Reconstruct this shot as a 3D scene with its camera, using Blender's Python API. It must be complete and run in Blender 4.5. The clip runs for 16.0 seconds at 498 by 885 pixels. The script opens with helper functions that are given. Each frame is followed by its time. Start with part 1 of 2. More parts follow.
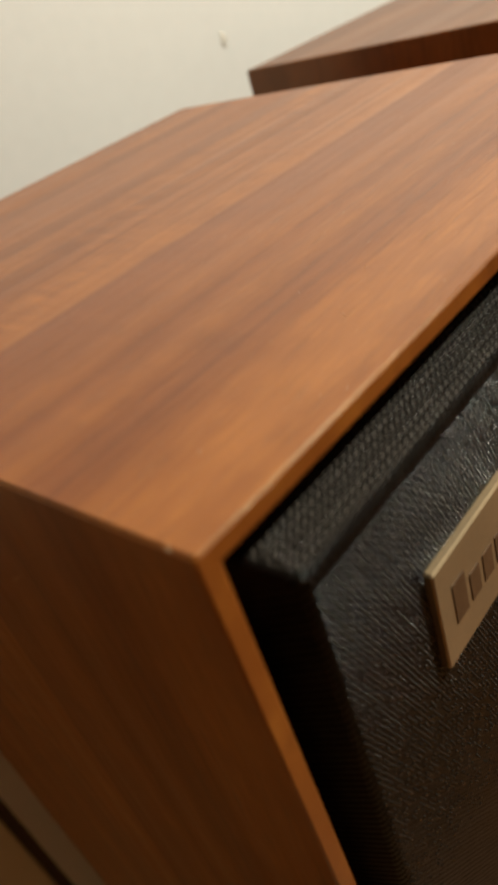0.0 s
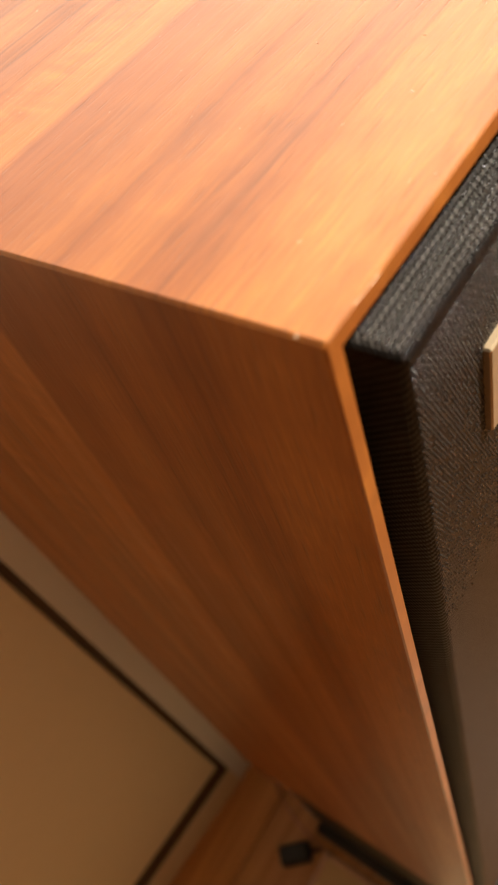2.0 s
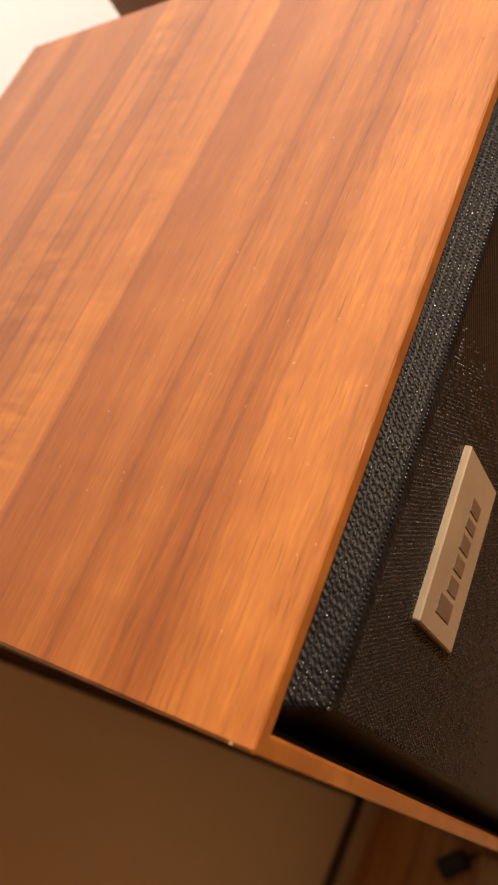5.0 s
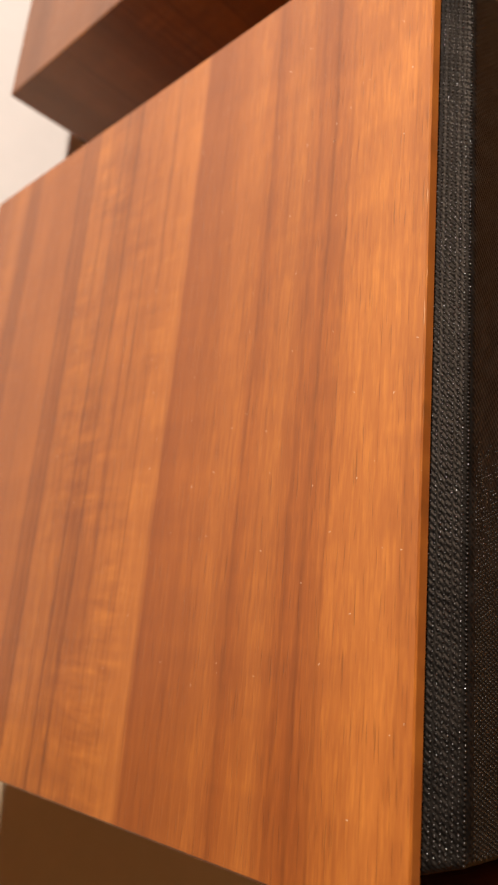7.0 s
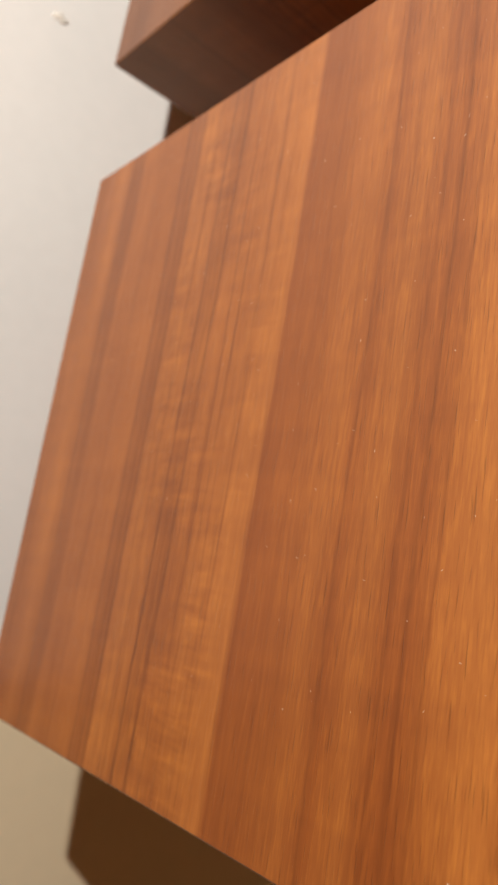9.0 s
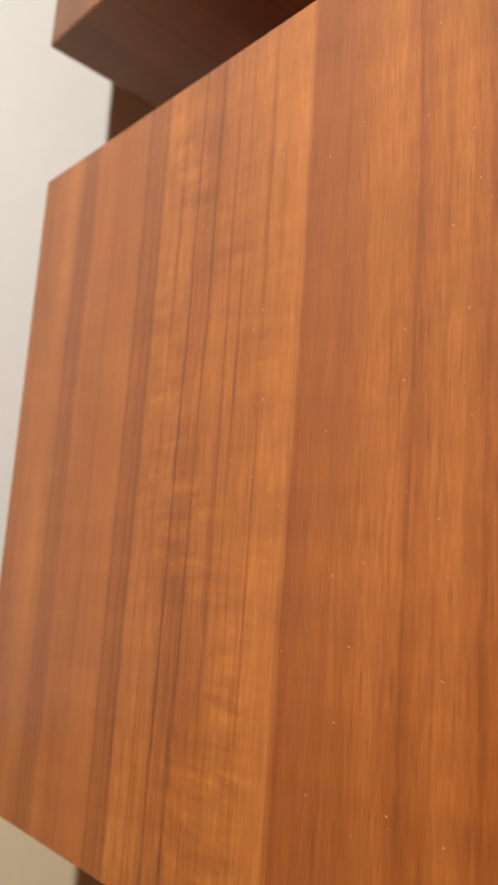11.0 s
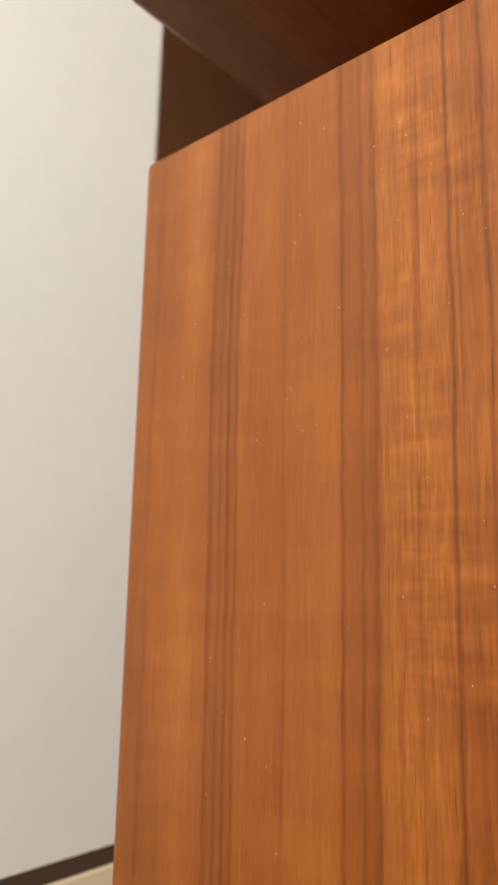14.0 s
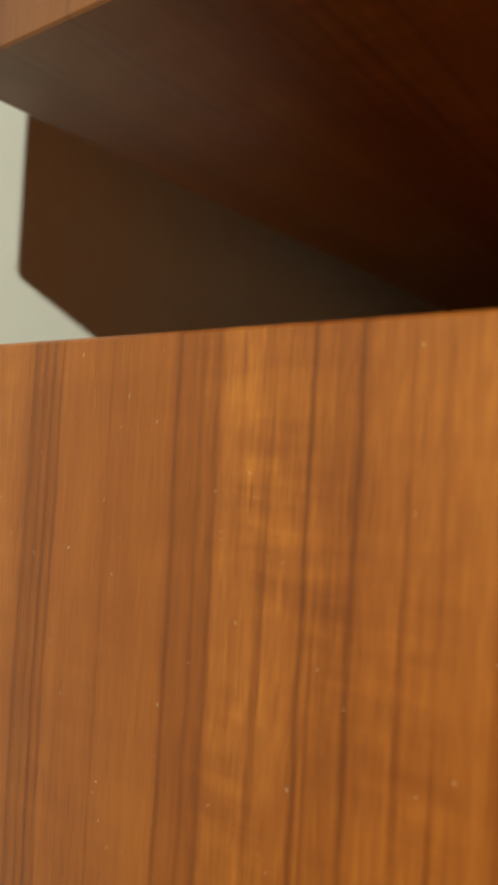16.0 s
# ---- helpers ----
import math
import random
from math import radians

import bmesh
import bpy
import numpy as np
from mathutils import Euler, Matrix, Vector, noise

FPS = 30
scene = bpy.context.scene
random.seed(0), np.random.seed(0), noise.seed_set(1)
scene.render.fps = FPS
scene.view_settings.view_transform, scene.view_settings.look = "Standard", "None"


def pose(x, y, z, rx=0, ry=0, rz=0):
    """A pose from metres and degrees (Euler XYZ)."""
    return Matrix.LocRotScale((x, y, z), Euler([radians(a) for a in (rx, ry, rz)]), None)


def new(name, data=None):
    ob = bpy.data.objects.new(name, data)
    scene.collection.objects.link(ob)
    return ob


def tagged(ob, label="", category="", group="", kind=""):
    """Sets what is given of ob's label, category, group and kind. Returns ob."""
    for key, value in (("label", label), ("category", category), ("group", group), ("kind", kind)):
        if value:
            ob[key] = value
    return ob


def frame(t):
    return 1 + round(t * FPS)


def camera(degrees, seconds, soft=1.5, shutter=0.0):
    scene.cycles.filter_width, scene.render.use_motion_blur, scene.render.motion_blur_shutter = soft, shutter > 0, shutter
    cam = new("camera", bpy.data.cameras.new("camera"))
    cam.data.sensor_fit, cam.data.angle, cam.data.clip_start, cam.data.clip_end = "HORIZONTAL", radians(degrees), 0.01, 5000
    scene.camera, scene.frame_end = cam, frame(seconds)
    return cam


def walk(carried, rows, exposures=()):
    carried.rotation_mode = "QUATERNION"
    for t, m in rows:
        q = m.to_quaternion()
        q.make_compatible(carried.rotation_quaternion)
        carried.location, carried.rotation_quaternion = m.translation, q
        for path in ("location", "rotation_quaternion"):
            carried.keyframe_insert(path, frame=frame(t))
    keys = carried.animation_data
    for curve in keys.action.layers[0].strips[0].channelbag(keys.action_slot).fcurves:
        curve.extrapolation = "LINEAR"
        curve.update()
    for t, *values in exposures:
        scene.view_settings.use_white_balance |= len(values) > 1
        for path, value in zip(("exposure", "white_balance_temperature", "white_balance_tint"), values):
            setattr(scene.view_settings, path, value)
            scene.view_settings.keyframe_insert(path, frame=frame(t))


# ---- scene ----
cam = camera(37.3, 16.0, soft=2.1, shutter=0.2)
cam.data.dof.use_dof, cam.data.dof.focus_distance, cam.data.dof.aperture_fstop = True, 0.128, 31
# seconds, place, turn
PATH = [
    (0, -0.0268, -0.0447, 0.7823, 56.28, 16.15, -50.53),
    (0.5, -0.0331, -0.0540, 0.8377, 46.83, 22.56, -53.55),
    (1, -0.0349, -0.0632, 0.8487, 39.36, 20.86, -55.15),
    (1.5, -0.0364, -0.0544, 0.8177, 42.04, 17.25, -52.65),
    (2, -0.0400, -0.0353, 0.7919, 38.19, 15.31, -55.44),
    (2.5, -0.0429, -0.0392, 0.7950, 38.44, 16.31, -56.07),
    (3, -0.0412, -0.0393, 0.7995, 38.31, 17.06, -56.67),
    (3.5, -0.0360, -0.0425, 0.8105, 39.44, 17.89, -57.30),
    (4, -0.0280, -0.0441, 0.8166, 40.51, 18.84, -57.33),
    (6.3, 0.0299, -0.0574, 0.8408, 21.37, 39.78, -81.20),
    (6.5, 0.0302, -0.0575, 0.8425, 22.02, 40.09, -81.41),
    (7, 0.0375, -0.0625, 0.8421, 20.30, 43.55, -83.00),
    (7.5, 0.0403, -0.0652, 0.8331, 19.89, 48.78, -79.86),
    (8, 0.0442, -0.0584, 0.8394, 22.97, 47.60, -75.61),
    (10.5, 0.0608, -0.0515, 0.8449, 17.11, 48.57, -80.64),
    (11, 0.0697, -0.0279, 0.8400, 13.75, 46.40, -84.44),
    (11.5, 0.0791, -0.0133, 0.8439, 12.43, 45.61, -86.64),
    (12, 0.0851, 0.0019, 0.8423, 14.66, 45.90, -82.15),
    (12.5, 0.0852, 0.0135, 0.8483, 12.33, 44.41, -86.34),
    (13, 0.0866, 0.0220, 0.8482, 10.98, 43.71, -88.90),
    (13.5, 0.0855, 0.0360, 0.8512, 11.63, 41.88, -88.26),
    (14, 0.0842, 0.0504, 0.8525, 11.93, 40.99, -88.41),
    (14.5, 0.0847, 0.0652, 0.8508, 10.88, 39.01, -89.33),
    (15, 0.0804, 0.0790, 0.8479, 10.13, 36.67, -90.65),
    (15.5, 0.0910, 0.0792, 0.8444, 10.29, 30.72, -91.39),
    (15.6, 0.1031, 0.0766, 0.8402, 9.02, 29.98, -90.26),
    (15.8, 0.1562, 0.0622, 0.8097, 1.22, 40.75, -86.59),
    (16, 0.1735, 0.0543, 0.8161, 3.34, 37.59, -85.66),
]
EXPOSURES = [(0, -0.06, 6050, -4), (0.5, 0.23, 6000, 1), (1.0, 0.52, 6200, 8), (1.5, 0.47, 6300, 13), (2.0, 1.38, 5900, 3), (3.0, 1.42, 5800, 2), (3.5, 1.2, 5850, 4), (4.0, 0.75, 6200, 10),
    (6.5, 0.6, 6400, 13), (7.0, 0.4, 6300, 13), (7.5, 0.38, 5800, 6), (8.0, 0.06, 5850, 7), (10.5, 0.27, 5700, 3), (12.0, 0.22, 5700, 3), (15.0, 0.21, 5800, 2), (15.5, 0.2, 6100, 6), (16.0, -0.2, 6000, -16)]
walk(cam, [(t, pose(*p)) for t, *p in PATH], EXPOSURES)

# ---- light: one warm lamp over the pair, a dim room ----
TOP = 0.74           # height of the cabinets' tops above the floor
WID, DEP = 0.19, 0.1875
world = bpy.data.worlds.new("world")
scene.world = world
world.use_nodes = True
world.node_tree.nodes["Background"].inputs[0].default_value = (1.0, 0.8, 0.6, 1)
world.node_tree.nodes["Background"].inputs[1].default_value = 0.001

lamp_data = bpy.data.lights.new("lamp", "POINT")
lamp_data.energy, lamp_data.color, lamp_data.shadow_soft_size = 27.5, (1.0, 0.87, 0.73), 0.008
lamp = new("lamp", lamp_data)
lamp.location = (0.450, -0.268, TOP + 0.495)


# ---- materials ----
def material(name, rough=0.5, metal=0.0, colour=(0.8, 0.8, 0.8)):
    m = bpy.data.materials.new(name)
    m.use_nodes = True
    b = m.node_tree.nodes["Principled BSDF"]
    b.inputs["Base Color"].default_value = (*colour, 1)
    b.inputs["Roughness"].default_value = rough
    b.inputs["Metallic"].default_value = metal
    return m, m.node_tree.nodes, m.node_tree.links, b


def node(nodes, kind, **values):
    n = nodes.new(kind)
    for key, value in values.items():
        n.inputs[key].default_value = value
    return n


def mapped(nodes, links, scale, place=(0, 0, 0), turn=(0, 0, 0)):
    c = nodes.new("ShaderNodeTexCoord")
    m = nodes.new("ShaderNodeMapping")
    m.inputs["Scale"].default_value = scale
    m.inputs["Location"].default_value = place
    m.inputs["Rotation"].default_value = turn
    links.new(c.outputs["Object"], m.inputs["Vector"])
    return m.outputs["Vector"]


def ramp(nodes, stops, interpolation="LINEAR"):
    r = nodes.new("ShaderNodeValToRGB")
    r.color_ramp.interpolation = interpolation
    e = r.color_ramp.elements
    while len(e) < len(stops):
        e.new(0.5)
    for k, (p, c) in zip(e, stops):
        k.position, k.color = p, (c if len(c) == 4 else (*c, 1)) if isinstance(c, tuple) else (c, c, c, 1)
    return r


def mix(nodes, links, kind, fac, a, b):
    m = nodes.new("ShaderNodeMix")
    m.data_type, m.blend_type = "RGBA", kind
    for socket, value in ((m.inputs[0], fac), (m.inputs[6], a), (m.inputs[7], b)):
        if hasattr(value, "links"):
            links.new(value, socket)
        elif isinstance(value, tuple):
            socket.default_value = (*value, 1)
        else:
            socket.default_value = value
    return m.outputs[2]


def bump(nodes, links, bsdf, height, strength, distance):
    b = node(nodes, "ShaderNodeBump", Strength=strength, Distance=distance)
    links.new(height, b.inputs["Height"])
    links.new(b.outputs[0], bsdf.inputs["Normal"])
    return b


def teak(name, lines, thin, shift, base=(0.268, 0.0755, 0.0118)):
    """Veneer whose grain runs round the cabinet. lines: tone from front to back; thin: dark lines (place, half width, tone)."""
    m, n, l, b = material(name, 0.42)
    b.inputs["Specular IOR Level"].default_value = 0.58
    b.inputs["Specular Tint"].default_value = (1.0, 0.77, 0.47, 1)
    b.inputs["Coat Weight"].default_value = 0.13
    b.inputs["Coat Roughness"].default_value = 0.42
    # slow waver so that no line is quite straight
    warp = node(n, "ShaderNodeTexNoise", Scale=1.0, Detail=1.5)
    l.new(mapped(n, l, (9, 14, 9), shift), warp.inputs["Vector"])
    c = n.new("ShaderNodeTexCoord")
    s = n.new("ShaderNodeSeparateXYZ")
    l.new(c.outputs["Object"], s.inputs[0])
    w = n.new("ShaderNodeMath")
    w.operation, w.inputs[1].default_value, w.inputs[2].default_value = "MULTIPLY_ADD", 0.004, -0.002
    l.new(warp.outputs["Fac"], w.inputs[0])
    y = n.new("ShaderNodeMath")
    y.operation = "ADD"
    l.new(s.outputs["Y"], y.inputs[0])
    l.new(w.outputs[0], y.inputs[1])
    # a quicker, smaller shake of the lines
    shake = node(n, "ShaderNodeTexNoise", Scale=1.0, Detail=2.0)
    l.new(mapped(n, l, (85, 60, 85), shift), shake.inputs["Vector"])
    w2 = n.new("ShaderNodeMath")
    w2.operation, w2.inputs[1].default_value, w2.inputs[2].default_value = "MULTIPLY_ADD", 0.0009, -0.00045
    l.new(shake.outputs["Fac"], w2.inputs[0])
    y2 = n.new("ShaderNodeMath")
    y2.operation = "ADD"
    l.new(y.outputs[0], y2.inputs[0])
    l.new(w2.outputs[0], y2.inputs[1])
    unit = n.new("ShaderNodeMath")
    unit.operation, unit.inputs[1].default_value = "DIVIDE", DEP
    l.new(y2.outputs[0], unit.inputs[0])
    r = ramp(n, lines)
    l.new(unit.outputs[0], r.inputs[0])
    thin_ramps = []
    for group in (thin[0::3], thin[1::3], thin[2::3]):
        stops = []
        for at, half, dark in group:
            stops += [(at - half, (1.0, 1.0, 1.0)), (at, (dark, dark ** 1.4, dark ** 1.9)), (at + half, (1.0, 1.0, 1.0))]
        r_thin = ramp(n, stops)
        l.new(unit.outputs[0], r_thin.inputs[0])
        thin_ramps.append(r_thin)
    # streaks of fibre, fine and coarse
    fine = node(n, "ShaderNodeTexNoise", Scale=1.0, Detail=6.0, Roughness=0.7)
    l.new(mapped(n, l, (34, 900, 34), shift), fine.inputs["Vector"])
    coarse = node(n, "ShaderNodeTexNoise", Scale=1.0, Detail=4.0, Roughness=0.6)
    l.new(mapped(n, l, (5, 160, 5), shift), coarse.inputs["Vector"])
    fr = ramp(n, [(0.30, (0.93, 0.90, 0.87)), (0.70, (1.05, 1.07, 1.05))])
    cr = ramp(n, [(0.30, (0.93, 0.90, 0.86)), (0.68, (1.05, 1.06, 1.07))])
    l.new(fine.outputs["Fac"], fr.inputs[0])
    l.new(coarse.outputs["Fac"], cr.inputs[0])
    col = mix(n, l, "MULTIPLY", 1.0, base, r.outputs[0])
    # the thin lines fade and come back along their length
    broken = node(n, "ShaderNodeTexNoise", Scale=1.0, Detail=4.0, Roughness=0.65)
    l.new(mapped(n, l, (45, 420, 45), shift), broken.inputs["Vector"])
    bk = ramp(n, [(0.34, 0.55), (0.55, 1.0)])
    l.new(broken.outputs["Fac"], bk.inputs[0])
    for r_thin in thin_ramps:
        col = mix(n, l, "MULTIPLY", bk.outputs[0], col, r_thin.outputs[0])
    col = mix(n, l, "MULTIPLY", 1.0, col, fr.outputs[0])
    col = mix(n, l, "MULTIPLY", 1.0, col, cr.outputs[0])
    # thin dark veins
    vein = node(n, "ShaderNodeTexNoise", Scale=1.0, Detail=2.0)
    l.new(mapped(n, l, (7, 520, 7), shift), vein.inputs["Vector"])
    vr = ramp(n, [(0.33, (0.54, 0.40, 0.28)), (0.41, (1.0, 1.0, 1.0))])
    l.new(vein.outputs["Fac"], vr.inputs[0])
    front_half = ramp(n, [(0.0, 0.2), (0.36, 0.15), (0.38, 0.5), (0.57, 0.6), (0.64, 0.12), (1.0, 0.12)])
    l.new(unit.outputs[0], front_half.inputs[0])
    col = mix(n, l, "MULTIPLY", front_half.outputs[0], col, vr.outputs[0])
    # cross figure, short ripples over the grain in the middle leaf
    ripple = node(n, "ShaderNodeTexNoise", Scale=1.0, Detail=2.5)
    l.new(mapped(n, l, (430, 95, 430), shift, (0, 0, 0.16)), ripple.inputs["Vector"])
    rr = ramp(n, [(0.36, (0.92, 0.88, 0.84)), (0.64, (1.12, 1.16, 1.10))])
    l.new(ripple.outputs["Fac"], rr.inputs[0])
    where = ramp(n, [(0.37, 0.15), (0.42, 1.0), (0.60, 1.0), (0.66, 0.2)])
    l.new(unit.outputs[0], where.inputs[0])
    patch = node(n, "ShaderNodeTexNoise", Scale=1.0, Detail=1.0)
    l.new(mapped(n, l, (28, 45, 28), shift), patch.inputs["Vector"])
    patch_ramp = ramp(n, [(0.42, 0.15), (0.60, 1.0)])
    l.new(patch.outputs["Fac"], patch_ramp.inputs[0])
    figure = n.new("ShaderNodeMath")
    figure.operation = "MULTIPLY"
    l.new(where.outputs[0], figure.inputs[0])
    l.new(patch_ramp.outputs[0], figure.inputs[1])
    col = mix(n, l, "MULTIPLY", figure.outputs[0], col, rr.outputs[0])
    # flame figure, lighter bars a few millimetres apart that cross the middle leaf aslant
    flame = node(n, "ShaderNodeTexNoise", Scale=1.0, Detail=2.0, Roughness=0.6)
    l.new(mapped(n, l, (250, 48, 250), shift, (0, 0, 0.22)), flame.inputs["Vector"])
    flame_ramp = ramp(n, [(0.40, (0.94, 0.92, 0.90)), (0.52, (1.0, 1.0, 1.0)), (0.66, (1.15, 1.20, 1.16))])
    l.new(flame.outputs["Fac"], flame_ramp.inputs[0])
    col = mix(n, l, "MULTIPLY", figure.outputs[0], col, flame_ramp.outputs[0])
    # broad soft bars of lighter figure across the grain
    bars = node(n, "ShaderNodeTexNoise", Scale=1.0, Detail=2.0)
    l.new(mapped(n, l, (110, 22, 110), shift, (0, 0, 0.10)), bars.inputs["Vector"])
    bars_ramp = ramp(n, [(0.42, (0.96, 0.95, 0.94)), (0.66, (1.14, 1.20, 1.16))])
    l.new(bars.outputs["Fac"], bars_ramp.inputs[0])
    col = mix(n, l, "MULTIPLY", 0.5, col, bars_ramp.outputs[0])
    # short golden flecks of fibre
    fleck = node(n, "ShaderNodeTexNoise", Scale=1.0, Detail=3.0, Roughness=0.6)
    l.new(mapped(n, l, (130, 1500, 130), shift, (0, 0, 0.03)), fleck.inputs["Vector"])
    fk = ramp(n, [(0.35, (0.90, 0.85, 0.80)), (0.50, (1.0, 1.0, 1.0)), (0.68, (1.26, 1.38, 1.26))])
    l.new(fleck.outputs["Fac"], fk.inputs[0])
    fleck_where = ramp(n, [(0.0, 0.85), (0.25, 0.7), (0.36, 0.4), (0.40, 0.6), (0.60, 0.9), (0.66, 0.35), (1.0, 0.4)])
    l.new(unit.outputs[0], fleck_where.inputs[0])
    col = mix(n, l, "MULTIPLY", fleck_where.outputs[0], col, fk.outputs[0])
    # slow change of tone along the leaf
    blotch = node(n, "ShaderNodeTexNoise", Scale=1.0, Detail=3.0)
    l.new(mapped(n, l, (16, 60, 16), shift), blotch.inputs["Vector"])
    br = ramp(n, [(0.3, (0.88, 0.82, 0.76)), (0.7, (1.12, 1.16, 1.2))])
    l.new(blotch.outputs["Fac"], br.inputs[0])
    col = mix(n, l, "MULTIPLY", 1.0, col, br.outputs[0])
    # short dark pores along the grain
    pore = node(n, "ShaderNodeTexNoise", Scale=1.0, Detail=1.0)
    l.new(mapped(n, l, (120, 2600, 120), shift), pore.inputs["Vector"])
    pr = ramp(n, [(0.27, 0.58), (0.39, 1.0)])
    l.new(pore.outputs["Fac"], pr.inputs[0])
    col = mix(n, l, "MULTIPLY", fleck_where.outputs[0], col, pr.outputs[0])
    l.new(col, b.inputs["Base Color"])
    rough = ramp(n, [(0.3, 0.38), (0.7, 0.29)])
    l.new(coarse.outputs["Fac"], rough.inputs[0])
    l.new(rough.outputs[0], b.inputs["Roughness"])
    height = mix(n, l, "MULTIPLY", 0.35, pr.outputs[0], fine.outputs["Fac"])
    bump(n, l, b, height, 0.5, 0.00018)
    return m


def shade(k, red=1.0):
    return (k, k ** 1.35 * (2 - red), k ** 1.8 * (2 - red) ** 2)


# bands of the veneer from the front edge to the back edge of the top, as read on the real cabinet
LEAF_A = [
    (0.0, shade(1.06, 0.98)), (0.055, shade(1.16, 0.97)), (0.095, shade(1.04)), (0.115, shade(0.82, 1.06)), (0.15, shade(0.82, 1.06)), (0.175, shade(1.06, 0.98)),
    (0.215, shade(0.84, 1.06)), (0.25, shade(0.98)), (0.31, shade(0.82, 1.06)), (0.364, shade(0.76, 1.08)), (0.369, shade(1.22, 0.97)),
    (0.43, shade(1.10, 0.98)), (0.50, shade(1.02)), (0.515, shade(0.92)), (0.56, shade(0.92)), (0.58, shade(1.08, 0.98)),
    (0.625, shade(1.16, 0.97)), (0.632, shade(0.84)), (0.672, shade(0.84)), (0.685, shade(1.0)), (0.75, shade(0.98)),
    (0.805, shade(1.06)), (0.82, shade(0.88)), (0.85, shade(0.88)), (0.865, shade(1.06)), (0.89, shade(1.22, 0.97)), (0.93, shade(0.98)), (1.0, shade(0.94)),
]
THIN_A = [(0.102, 0.003, 0.74), (0.126, 0.004, 0.62), (0.147, 0.003, 0.66), (0.193, 0.003, 0.74), (0.222, 0.004, 0.66), (0.427, 0.003, 0.70), (0.462, 0.003, 0.74),
          (0.519, 0.0028, 0.40), (0.537, 0.0024, 0.42), (0.555, 0.0028, 0.40), (0.588, 0.003, 0.66), (0.608, 0.003, 0.72), (0.634, 0.0035, 0.58), (0.649, 0.003, 0.66),
          (0.672, 0.003, 0.60), (0.745, 0.003, 0.72), (0.812, 0.003, 0.60), (0.825, 0.003, 0.48), (0.837, 0.0025, 0.56), (0.850, 0.0035, 0.46), (0.955, 0.003, 0.66)]
THIN_B = [(0.10, 0.005, 0.72), (0.24, 0.006, 0.68), (0.33, 0.004, 0.8), (0.52, 0.006, 0.66), (0.62, 0.004, 0.75), (0.78, 0.006, 0.66), (0.88, 0.004, 0.75)]
LEAF_B = [
    (0.0, shade(1.0)), (0.12, shade(1.1)), (0.2, shade(0.85, 1.08)), (0.3, shade(1.05)), (0.42, shade(0.8)), (0.45, shade(1.08)),
    (0.6, shade(0.95, 1.06)), (0.66, shade(0.78)), (0.7, shade(1.05)), (0.85, shade(1.1)), (0.9, shade(0.8)), (1.0, shade(1.02)),
]
teak_a = teak("teak_a", LEAF_A, THIN_A, (0.3, 0.7, 0.2))
# base darkened: shade on the second cabinet's side put into its veneer colour
teak_b_shaded = teak("teak_b_shaded", LEAF_B, THIN_B, (2.3, 1.7, 5.2), (0.165, 0.046, 0.0085))


def cloth_material():
    m, n, l, b = material("grille_cloth", 0.45, 0.0, (0.012, 0.011, 0.010))
    b.inputs["Specular IOR Level"].default_value = 0.12
    b.inputs["Specular Tint"].default_value = (1.0, 0.80, 0.64, 1)
    # plain weave that follows the bevels: sin(u) * sin(v), u = x - y, v = z - y
    c = n.new("ShaderNodeTexCoord")
    sep = n.new("ShaderNodeSeparateXYZ")
    l.new(c.outputs["Object"], sep.inputs[0])
    waves = []
    for axis in ("X", "Z"):
        d = n.new("ShaderNodeMath")
        d.operation = "SUBTRACT"
        l.new(sep.outputs[axis], d.inputs[0])
        l.new(sep.outputs["Y"], d.inputs[1])
        k = n.new("ShaderNodeMath")
        k.operation, k.inputs[1].default_value = "MULTIPLY", math.pi / 0.00066
        l.new(d.outputs[0], k.inputs[0])
        w = n.new("ShaderNodeMath")
        w.operation = "SINE"
        l.new(k.outputs[0], w.inputs[0])
        waves.append(w.outputs[0])
    prod = n.new("ShaderNodeMath")
    prod.operation = "MULTIPLY"
    l.new(waves[0], prod.inputs[0])
    l.new(waves[1], prod.inputs[1])
    h = n.new("ShaderNodeMath")
    h.operation, h.inputs[1].default_value, h.inputs[2].default_value = "MULTIPLY_ADD", 0.5, 0.5
    l.new(prod.outputs[0], h.inputs[0])
    dust = node(n, "ShaderNodeTexNoise", Scale=260.0, Detail=3.0)
    l.new(mapped(n, l, (1, 1, 1)), dust.inputs["Vector"])
    dr = ramp(n, [(0.42, (0.005, 0.0043, 0.0038)), (0.75, (0.016, 0.0135, 0.0115))])
    l.new(dust.outputs["Fac"], dr.inputs[0])
    hr = ramp(n, [(0.1, 0.55), (0.7, 1.0)])
    l.new(h.outputs[0], hr.inputs[0])
    l.new(mix(n, l, "MULTIPLY", 1.0, dr.outputs[0], hr.outputs[0]), b.inputs["Base Color"])
    bump(n, l, b, h.outputs[0], 0.5, 0.0003)
    return m


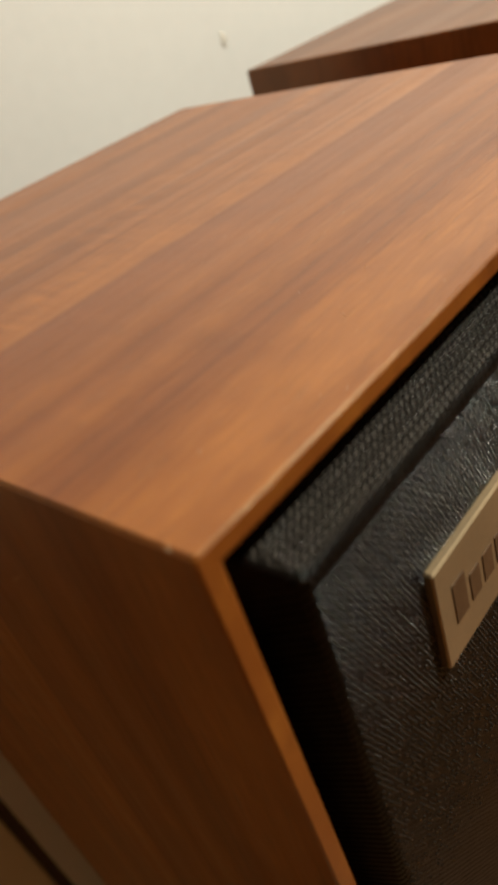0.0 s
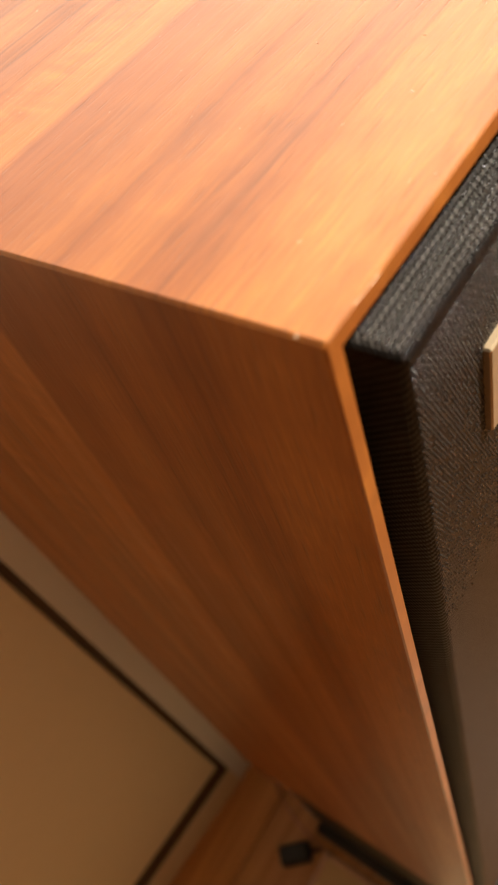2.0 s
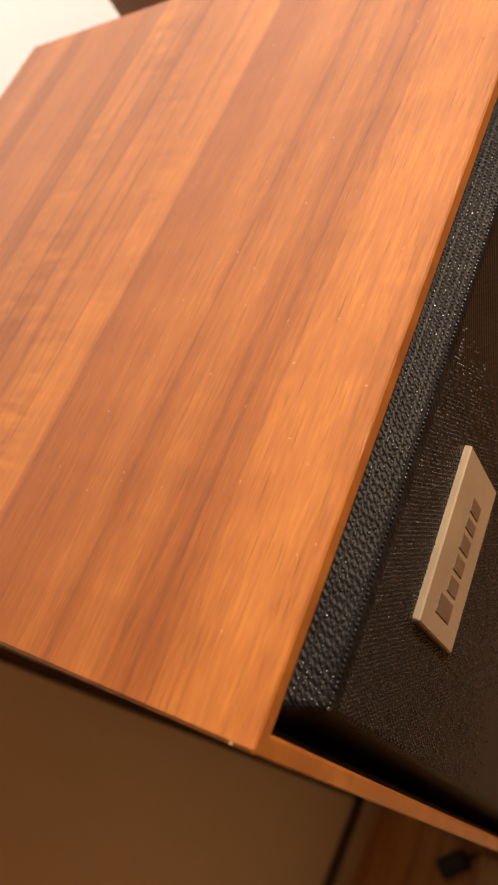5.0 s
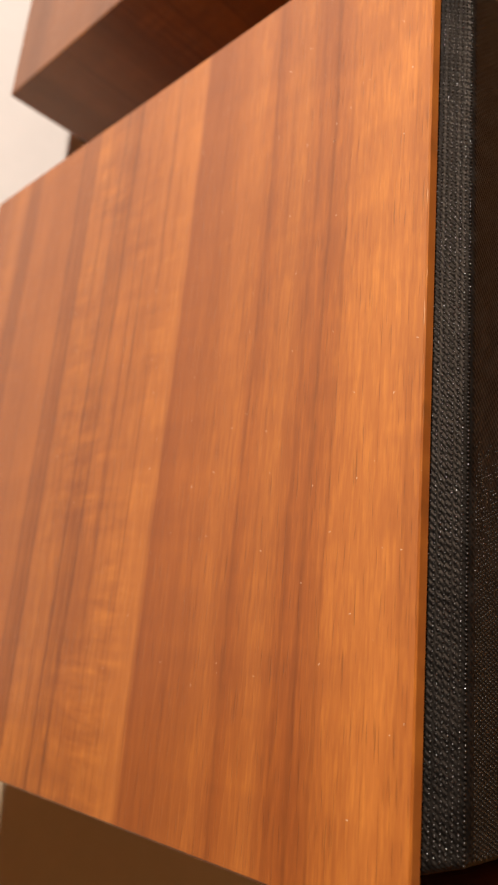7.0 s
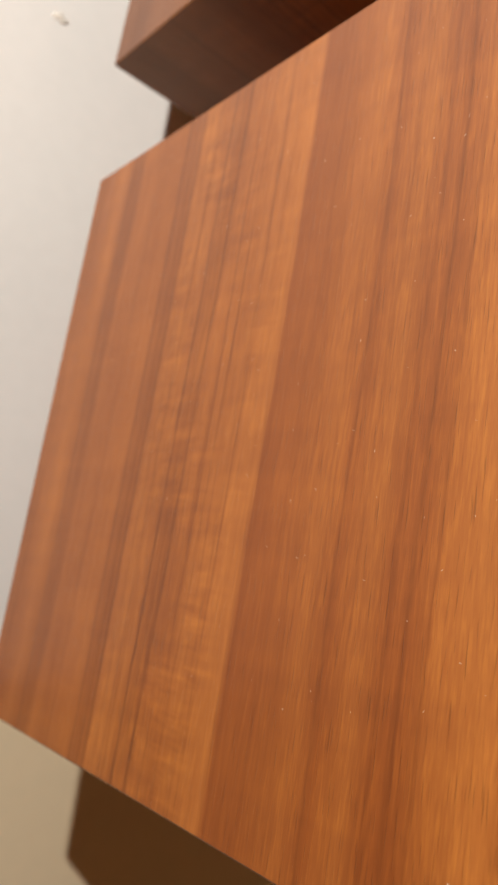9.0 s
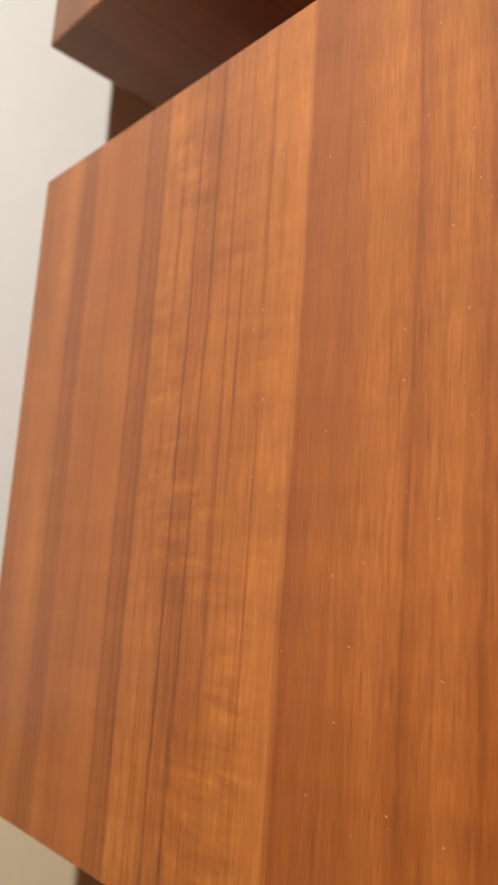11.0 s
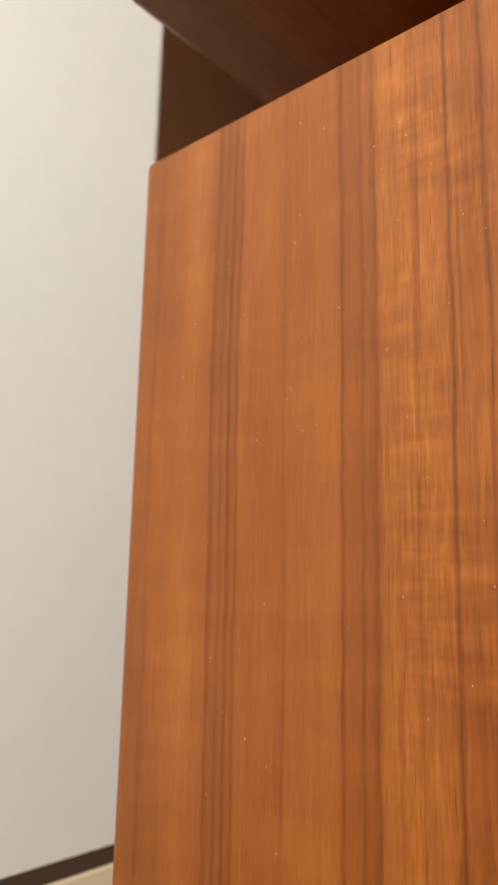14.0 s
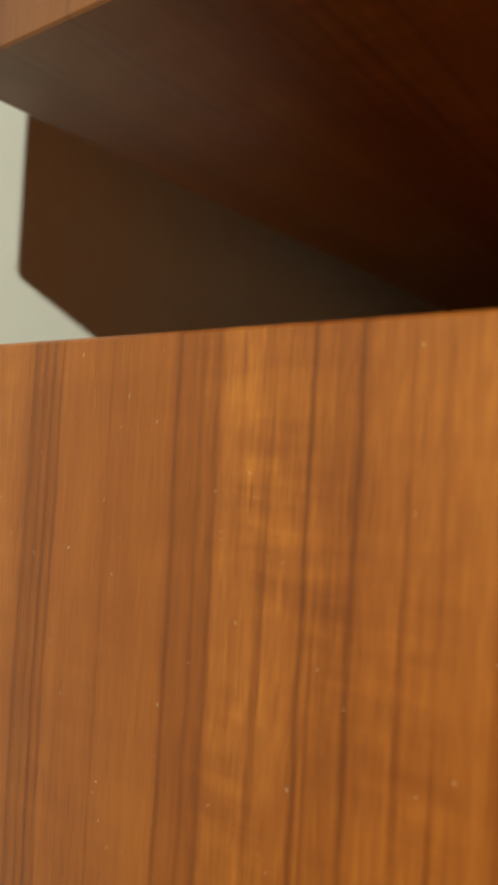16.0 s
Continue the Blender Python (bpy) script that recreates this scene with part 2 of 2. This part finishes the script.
def grained(name, colour, rough, scale, low, high, strength=0.2, distance=0.001, metal=0.0):
    """A plain surface with two scales of variation."""
    m, n, l, b = material(name, rough, metal, colour)
    big = node(n, "ShaderNodeTexNoise", Scale=scale, Detail=4.0)
    small = node(n, "ShaderNodeTexNoise", Scale=scale * 25, Detail=3.0)
    v = mapped(n, l, (1, 1, 1))
    l.new(v, big.inputs["Vector"])
    l.new(v, small.inputs["Vector"])
    r1, r2 = ramp(n, [(0.3, low), (0.7, high)]), ramp(n, [(0.3, 0.5 + 0.5 * low), (0.7, 0.5 + 0.5 * high)])
    l.new(big.outputs["Fac"], r1.inputs[0])
    l.new(small.outputs["Fac"], r2.inputs[0])
    l.new(mix(n, l, "MULTIPLY", 1.0, mix(n, l, "MULTIPLY", 1.0, colour, r1.outputs[0]), r2.outputs[0]), b.inputs["Base Color"])
    bump(n, l, b, small.outputs["Fac"], strength, distance)
    return m


cloth = cloth_material()
thread = grained("glossy_thread", (0.012, 0.010, 0.008), 0.2, 300, 0.6, 1.3, 0.05, 0.00002)
thread.node_tree.nodes["Principled BSDF"].inputs["Specular IOR Level"].default_value = 0.85
black = grained("black_paint", (0.012, 0.011, 0.010), 0.6, 20, 0.7, 1.2)
paint = grained("wall_paint", (0.82, 0.80, 0.77), 0.7, 6, 0.97, 1.02, 0.12, 0.0006)
# never in view; dark orange picked only to dim and warm the bounce light
bounce_paint = grained("bounce_paint", (0.27, 0.175, 0.095), 0.8, 5, 0.95, 1.03, 0.1, 0.0006)
leaf_paint = grained("door_paint", (0.80, 0.67, 0.46), 0.5, 5, 0.97, 1.02, 0.06, 0.0004)
dark_gap = grained("dark_gap", (0.075, 0.043, 0.024), 0.8, 30, 0.8, 1.1)
brushed = grained("badge_metal", (0.40, 0.29, 0.17), 0.5, 90, 0.88, 1.06, 0.1, 0.0002, 0.5)
letter = grained("badge_print", (0.13, 0.07, 0.035), 0.5, 200, 0.8, 1.1)
bare = grained("bare_wood", (0.60, 0.40, 0.24), 0.3, 300, 0.9, 1.1)
pale_speck = grained("pale_speck", (0.60, 0.50, 0.40), 0.5, 300, 0.9, 1.1)
copper = grained("copper_cable", (0.42, 0.17, 0.07), 0.4, 120, 0.8, 1.1)
wool = grained("rug_wool", (0.80, 0.58, 0.32), 0.9, 40, 0.88, 1.05, 0.5, 0.002)
wool_edge = grained("rug_binding", (0.80, 0.52, 0.36), 0.85, 90, 0.9, 1.05, 0.4, 0.001)
filler = grained("wall_filler", (0.76, 0.71, 0.63), 0.8, 200, 0.85, 1.1)
rubber = grained("rubber", (0.015, 0.014, 0.013), 0.55, 40, 0.8, 1.2)


def floor_material():
    m, n, l, b = material("floor_wood", 0.35)
    info = n.new("ShaderNodeObjectInfo")
    g = node(n, "ShaderNodeTexNoise", Scale=1.0, Detail=5.0)
    l.new(mapped(n, l, (5, 120, 5)), g.inputs["Vector"])
    r = ramp(n, [(0.3, (0.46, 0.18, 0.04)), (0.7, (0.70, 0.33, 0.09))])
    l.new(g.outputs["Fac"], r.inputs[0])
    v = ramp(n, [(0.0, 0.85), (1.0, 1.1)])
    l.new(info.outputs["Random"], v.inputs[0])
    l.new(mix(n, l, "MULTIPLY", 1.0, r.outputs[0], v.outputs[0]), b.inputs["Base Color"])
    bump(n, l, b, g.outputs["Fac"], 0.1, 0.001)
    return m


floor_wood = floor_material()


# ---- mesh helpers ----
def link(name, bm, mat, parent=None, label="", smooth=False):
    me = bpy.data.meshes.new(name)
    bmesh.ops.recalc_face_normals(bm, faces=bm.faces)
    bm.to_mesh(me)
    bm.free()
    me.materials.append(mat)
    if smooth:
        for p in me.polygons:
            p.use_smooth = True
    ob = new(name, me)
    if parent is not None:
        ob.parent = parent
    if label:
        ob["label"] = label
    return ob


def part(name, bm, mat, parent, label="", smooth=False):
    return link(name, bm, mat, parent, label, smooth)


def box(x0, x1, y0, y1, z0, z1, bevel=0.0, segments=1):
    bm = bmesh.new()
    bmesh.ops.create_cube(bm, size=1)
    for v in bm.verts:
        v.co = ((x0 + x1) / 2 + v.co.x * (x1 - x0), (y0 + y1) / 2 + v.co.y * (y1 - y0), (z0 + z1) / 2 + v.co.z * (z1 - z0))
    if bevel:
        bmesh.ops.bevel(bm, geom=bm.edges[:], offset=bevel, segments=segments, affect="EDGES", profile=0.5)
    return bm


TURN = Matrix.Rotation(-0.064, 4, "Z")      # the back wall stands slightly askew to the cabinets


def structure(name, bm, mat, label, category="", turned=False):
    ob = link(name, bm, mat)
    if turned:
        ob.matrix_basis = TURN
    return tagged(ob, label, category or name.split("_")[0], kind="structure")


# ---- the room ----
X0, X1, Y0, Y1, HIGH = -1.9, 2.2, -2.6, 0.2624, 2.45
DOOR_X, GAP = -0.0270, 0.0064      # edge of the door leaf and the dark joint beside it
LEAF_Z, DROP = 0.072, 0.027

base_floor = structure("floor", box(X0 - 0.1, X1 + 0.1, Y0 - 0.1, Y1 + 0.3, -0.12, -0.004), dark_gap, "orange-brown wooden board floor with dark joints", "floor")
wall_back = structure("wall_back", box(DOOR_X + GAP, X1 + 0.1, Y1, Y1 + 0.1, -0.003, HIGH), paint, "white painted wall behind the loudspeakers", "wall", turned=True)
structure("wall_above_door", box(X0, DOOR_X + GAP, Y1, Y1 + 0.1, 2.02, HIGH), paint, "white painted wall above the door", "wall", turned=True)
structure("wall_recess", box(X0, DOOR_X + GAP, Y1 + 0.03, Y1 + 0.1, 0.0, 2.02), dark_gap, "dark joint behind the cream door leaf", "wall", turned=True)
structure("trim", box(X0, DOOR_X + GAP, Y1, Y1 + 0.03, 0, LEAF_Z - DROP), leaf_paint, "cream painted rail under the door leaf", "trim", turned=True)
structure("joint", box(DOOR_X - 0.8, DOOR_X + GAP, Y1 + 0.0006, Y1 + 0.03, LEAF_Z - DROP, LEAF_Z), dark_gap, "dark joint under the cream door leaf", "joint", turned=True)
structure("joint_upright", box(DOOR_X, DOOR_X + GAP, Y1 + 0.0006, Y1 + 0.03, LEAF_Z, 2.02), dark_gap, "dark joint beside the cream door leaf", "joint", turned=True)
door = tagged(link("door_1", box(DOOR_X - 0.80, DOOR_X, Y1, Y1 + 0.028, LEAF_Z, 2.01, 0.001, 1), leaf_paint), "flat cream painted door leaf, closed", "door", kind="structure")
door.matrix_basis = TURN
structure("wall_beside_door", box(X0, DOOR_X - 0.81, Y1, Y1 + 0.03, LEAF_Z - DROP, 2.02), paint, "white painted wall beside the door", "wall", turned=True)
# unseen walls and ceiling, added to close the room and set the bounce light
structure("wall_left", box(X0 - 0.1, X0, Y0, Y1 + 0.2, 0, HIGH), bounce_paint, "unseen side wall, dark tone chosen for the bounce light", "wall")
structure("wall_right", box(X1, X1 + 0.1, Y0, Y1 + 0.2, 0, HIGH), bounce_paint, "unseen side wall, dark tone chosen for the bounce light", "wall")
structure("wall_front", box(X0 - 0.1, X1 + 0.1, Y0 - 0.1, Y0, 0, HIGH), bounce_paint, "unseen wall across the room, dark tone chosen for the bounce light", "wall")
structure("ceiling", box(X0 - 0.1, X1 + 0.1, Y0 - 0.1, Y1 + 0.3, HIGH, HIGH + 0.1), bounce_paint, "unseen ceiling, dark tone chosen for the bounce light", "ceiling")


# a small dried smear on the white wall
smear = bmesh.new()
bmesh.ops.create_icosphere(smear, subdivisions=3, radius=1.0)
for v in smear.verts:
    k = 1 + 0.28 * math.sin(3 * v.co.x + 5 * v.co.z) + 0.15 * math.sin(9 * v.co.z - 4 * v.co.x)
    v.co = (0.272 + 0.0020 * v.co.x * k, Y1 - 0.0002 + 0.0003 * v.co.y, 0.750 + 0.0036 * v.co.z * k)
link("smear", smear, filler, wall_back, "small beige smear of dried filler", True)


# ---- loudspeakers ----
LIP = 0.0031      # thickness of the edge that frames the grille
RECESS = 0.012    # depth of the frame in front of the baffle
FOOT = 0.22
BACK = 0.0034     # rounding of the edges round the back


def frustum(back, front, y_back, y_front, round_=0.0012):
    """A block whose outline shrinks from y_back to y_front; outlines are (x0, x1, z0, z1)."""
    bm = bmesh.new()
    rings = []
    for (x0, x1, z0, z1), y in ((back, y_back), (front, y_front)):
        rings.append([bm.verts.new(p) for p in ((x0, y, z0), (x1, y, z0), (x1, y, z1), (x0, y, z1))])
    bm.faces.new(rings[0])
    bm.faces.new(rings[1][::-1])
    for i in range(4):
        j = (i + 1) % 4
        bm.faces.new((rings[0][i], rings[1][i], rings[1][j], rings[0][j]))
    bmesh.ops.bevel(bm, geom=bm.edges[:], offset=round_, segments=3, affect="EDGES", profile=0.5)
    return bm


def shell(z0, z1):
    """The veneered sleeve: four panels round the open front and back, with softened outer edges."""
    bm = bmesh.new()
    def ring(x0, x1, za, zb, y, cut):
        pts = [(x0 + cut, za), (x1 - cut, za), (x1, za + cut), (x1, zb - cut), (x1 - cut, zb), (x0 + cut, zb), (x0, zb - cut), (x0, za + cut)]
        return [bm.verts.new((x, y, z)) for x, z in pts]
    e, k = 0.0005, 0.0003
    loops = [
        ring(LIP, WID - LIP, z0 + LIP, z1 - LIP, RECESS, 0.0001),
        ring(LIP, WID - LIP, z0 + LIP, z1 - LIP, e, 0.0001),
        ring(LIP - e, WID - LIP + e, z0 + LIP - e, z1 - LIP + e, 0, 0.0002),
        ring(k, WID - k, z0 + k, z1 - k, 0, e),
        ring(0, WID, z0, z1, k, e),
        ring(0, WID, z0, z1, DEP - BACK, e),
    ]
    for step in range(1, 7):
        a = step * math.pi / 12
        inset = BACK * (1 - math.cos(a))
        loops.append(ring(inset, WID - inset, z0 + inset, z1 - inset, DEP - BACK * (1 - math.sin(a)), e))
    for a, b in zip(loops, loops[1:]):
        for i in range(8):
            j = (i + 1) % 8
            bm.faces.new((a[i], a[j], b[j], b[i]))
    bm.faces.new(loops[-1])
    return bm


def knots(patches, radius=0.00029, steep=70.0, sides=8):
    """Raised thread crossings of the cloth as shallow round caps. patches: corner, way along, way across (both metres long), spacing along and across, thinning."""
    rings = (22.0, 40.0, 56.0, steep)
    ball = radius / math.sin(radians(steep))
    top = ball * (1 - math.cos(radians(steep)))
    cap = [(0.0, 0.0, top)]
    for tilt in rings:
        rr, hh = ball * math.sin(radians(tilt)), top - ball * (1 - math.cos(radians(tilt)))
        cap += [(rr * math.cos(2 * math.pi * i / sides), rr * math.sin(2 * math.pi * i / sides), hh) for i in range(sides)]
    faces = [(0, 1 + i, 1 + (i + 1) % sides) for i in range(sides)]
    for k in range(len(rings) - 1):
        a, b = 1 + k * sides, 1 + (k + 1) * sides
        faces += [(a + i, b + i, b + (i + 1) % sides, a + (i + 1) % sides) for i in range(sides)]
    rng = random.Random(11)
    points, polys = [], []
    for corner, along, across, da, dc, fade in patches:
        corner, along, across = Vector(corner), Vector(along), Vector(across)
        u, v = along.normalized(), across.normalized()
        up = u.cross(v)
        for j in range(int(across.length / dc)):
            for i in range(int(along.length / da)):
                # the crossings lie flatter, and go under, towards the far rim of a patch
                if rng.random() < min(fade * (1 - j * dc / across.length), 1) ** 2 or rng.random() < min(fade * i * da / along.length, 1) ** 6:
                    continue
                at = corner + u * ((i + 0.5 * (j % 2) + rng.uniform(-0.07, 0.07)) * da) + v * ((j + rng.uniform(-0.07, 0.07)) * dc)
                size, first = rng.uniform(0.82, 1.08), len(points)
                points += [at + (u * p[0] + v * p[1] + up * p[2]) * size for p in cap]
                polys += [tuple(first + q for q in f) for f in faces]
    me = bpy.data.meshes.new("weave")
    me.from_pydata(points, [], polys)
    for p in me.polygons:
        p.use_smooth = True
    return me


def speaker(at, yaw, veneer, label, worn=()):
    ob = new("loudspeaker")
    tagged(ob, label, "loudspeaker", "pair of loudspeakers")
    z0, z1 = FOOT, TOP
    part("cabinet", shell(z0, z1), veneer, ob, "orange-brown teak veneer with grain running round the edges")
    if worn:
        chip = bmesh.new()
        bmesh.ops.create_icosphere(chip, subdivisions=1, radius=1.0)
        chip_mesh = bpy.data.meshes.new("chip")
        chip.to_mesh(chip_mesh)
        chip.free()
        chip_mesh.materials.append(bare)
        for x, y, size in worn:
            c = new("chip", chip_mesh)
            c.parent = ob
            c.matrix_basis = pose(x, y, z1 - 0.0003, 0, 0, 25) @ Matrix.Diagonal((size * 1.3, size * 0.5, size * 0.5, 1))
    part("baffle", box(LIP + 0.0003, WID - LIP - 0.0003, RECESS - 0.001, RECESS + 0.012, z0 + LIP + 0.0003, z1 - LIP - 0.0003), black, ob, "matt black painted front board")
    g = 0.0040
    grille = part("grille", frustum((g, WID - g, z0 + g, z1 - g), (0.0088, WID - 0.0088, z0 + 0.010, z1 - 0.010), RECESS - 0.0015, -0.0034), cloth, ob, "black woven grille cloth over a bevelled frame")
    if worn:
        mesh = knots([((0.0096, -0.0034, z1 - 0.088), (0.068, 0, 0), (0, 0, 0.077), 0.00076, 0.00088, 1.0),
                      ((0.0090, -0.0030, z1 - 0.00983), (WID - 0.0178, 0, 0), (0, 0.0131, 0.00566), 0.00076, 0.00088, 0.0)])
        mesh.materials.append(thread)
        weave = new("weave", mesh)
        weave.parent = grille
        tagged(weave, "glossy raised crossings of black thread", kind="stuff")
    badge = part("badge", box(0.0278, 0.0605, -0.0047, -0.0030, z1 - 0.0455, z1 - 0.027, 0.0003), brushed, grille, "brushed champagne metal badge")
    # the maker's name as plain bars
    x = 0.0315
    for w, h in ((0.0034, 0.0072), (0.0028, 0.0050), (0.0028, 0.0050), (0.0028, 0.0050), (0.0020, 0.0050), (0.0026, 0.0050)):
        part("print_bar", box(x, x + w, -0.00485, -0.0046, z1 - 0.0395, z1 - 0.0395 + h), letter, badge)
        x += w + 0.0012
    part("stand_column", box(0.006, WID - 0.006, 0.010, DEP - 0.012, 0.018, z0 + 0.001, 0.002), rubber, ob, "black column of the stand under the cabinet")
    part("base_plate", box(-0.004, WID + 0.004, 0.004, 0.168, 0.0, 0.0185, 0.003, 2), rubber, ob, "black base plate wider than the cabinet")
    ob.matrix_basis = pose(*at, 0, 0, yaw)
    return ob


speaker((0, 0, 0), 0, teak_a, "tall teak-veneered loudspeaker with black cloth grille on wooden floor",
        [(0.0006, 0.0038, 0.0006), (0.0012, 0.0005, 0.0004), (0.0115, 0.0004, 0.0003), (0.0324, 0.0004, 0.0004), (0.0467, 0.0004, 0.0004),
         (0.0678, 0.0003, 0.0004), (0.1044, 0.0004, 0.0004), (0.1087, 0.0004, 0.0003), (0.1287, 0.0004, 0.0004), (0.1481, 0.0004, 0.0004)])
YAW = -1.2
s, c = math.sin(radians(YAW)), math.cos(radians(YAW))
speaker((0.2452 + DEP * s, 0.1985 - DEP * c, -0.0), YAW, teak_b_shaded, "matching teak-veneered loudspeaker standing beside the first, near the wall")


# ---- lint and dust on the tops, pale so that they stand in for glints ----
def dust(corner, yaw, count, seed):
    rng = random.Random(seed)
    bm = bmesh.new()
    for _ in range(count):
        x, y = WID * rng.random() ** 0.7, DEP * rng.random()
        long, wide = rng.uniform(0.0001, 0.0005), rng.uniform(0.00004, 0.00008)
        m = pose(x, y, TOP + 0.00004, 0, rng.uniform(-8, 8), rng.uniform(0, 180)) @ Matrix.Diagonal((long, wide, 0.00006, 1))
        bmesh.ops.create_cube(bm, size=1, matrix=m)
    ob = link("dust", bm, pale_speck)
    ob.matrix_basis = pose(*corner, 0, 0, yaw)
    tagged(ob, "scattered pale dust specks, also standing in for glints on the veneered top", "dust", kind="stuff")


dust((0, 0, 0), 0, 190, 3)


# ---- small things on the floor ----
def cable_plug(at, yaw):
    ob = new("cable_plug")
    tagged(ob, "small black plastic cable plug lying on the wooden floor", "cable plug")
    part("housing", box(-0.016, 0.014, -0.009, 0.009, 0.0, 0.014, 0.003, 2), rubber, ob)
    bm = bmesh.new()
    bmesh.ops.create_cone(bm, segments=12, radius1=0.0022, radius2=0.0016, depth=0.012, cap_ends=True, matrix=pose(0.018, 0, 0.0045, 0, 90, 0))
    part("lead", bm, rubber, ob)
    ob.matrix_basis = pose(*at, 0, 0, yaw)


cable_plug((-0.030, 0.175, 0.0), -48)


def speaker_cable(points):
    curve = bpy.data.curves.new("speaker_cable", "CURVE")
    curve.dimensions, curve.bevel_depth, curve.bevel_resolution = "3D", 0.0014, 2
    line = curve.splines.new("NURBS")
    line.points.add(len(points) - 1)
    line.use_endpoint_u, line.order_u = True, 3
    for p, (x, y) in zip(line.points, points):
        p.co = (x, y, 0.0014, 1)
    curve.materials.append(copper)
    tagged(new("speaker_cable", curve), "thin copper-brown speaker cable lying on the floor boards", "cable")


speaker_cable([(0.030, 0.240), (0.010, 0.228), (0.002, 0.212), (-0.006, 0.190), (-0.0105, 0.173), (-0.013, 0.156), (-0.0135, 0.145)])


def rug(x0, x1, y0, y1):
    """A low pile mat with a rounded rim and an uneven surface."""
    ob = new("rug")
    tagged(ob, "pale cream woven rug lying flat on the wooden floor", "rug")
    part("pile", box(x0 + 0.004, x1 - 0.004, y0 + 0.004, y1 - 0.004, 0.0005, 0.0065, 0.002, 2), wool, ob)
    for a, b, c, d in ((x0, x1, y0, y0 + 0.005), (x0, x1, y1 - 0.005, y1), (x0, x0 + 0.005, y0 + 0.006, y1 - 0.006), (x1 - 0.005, x1, y0 + 0.006, y1 - 0.006)):
        part("binding", box(a, b, c, d, 0.0005, 0.0078, 0.002, 2), wool_edge, ob, "pinkish cream bound edge")


rug(-0.34, -0.012, -0.30, 0.152)

# ---- floor boards ----
board = box(-1.0, 1.0, -0.0345, 0.0345, -0.014, 0.0, 0.0012)
me = bpy.data.meshes.new("board")
board.to_mesh(me)
board.free()
me.materials.append(floor_wood)
row = 0
yb = Y1 + 0.060
while yb > Y0:
    for start in range(-2, 2):
        left = max(X0, start * 2.0 + (row % 3) * 0.6)
        right = min(X1, (start + 1) * 2.0 + (row % 3) * 0.6 - 0.002)
        if right - left > 0.05:
            b = new("board", me)
            b.parent = base_floor
            b.matrix_basis = pose((left + right) / 2, yb, 0) @ Matrix.Diagonal(((right - left) / 2, 1, 1, 1))
    row += 1
    yb -= 0.070
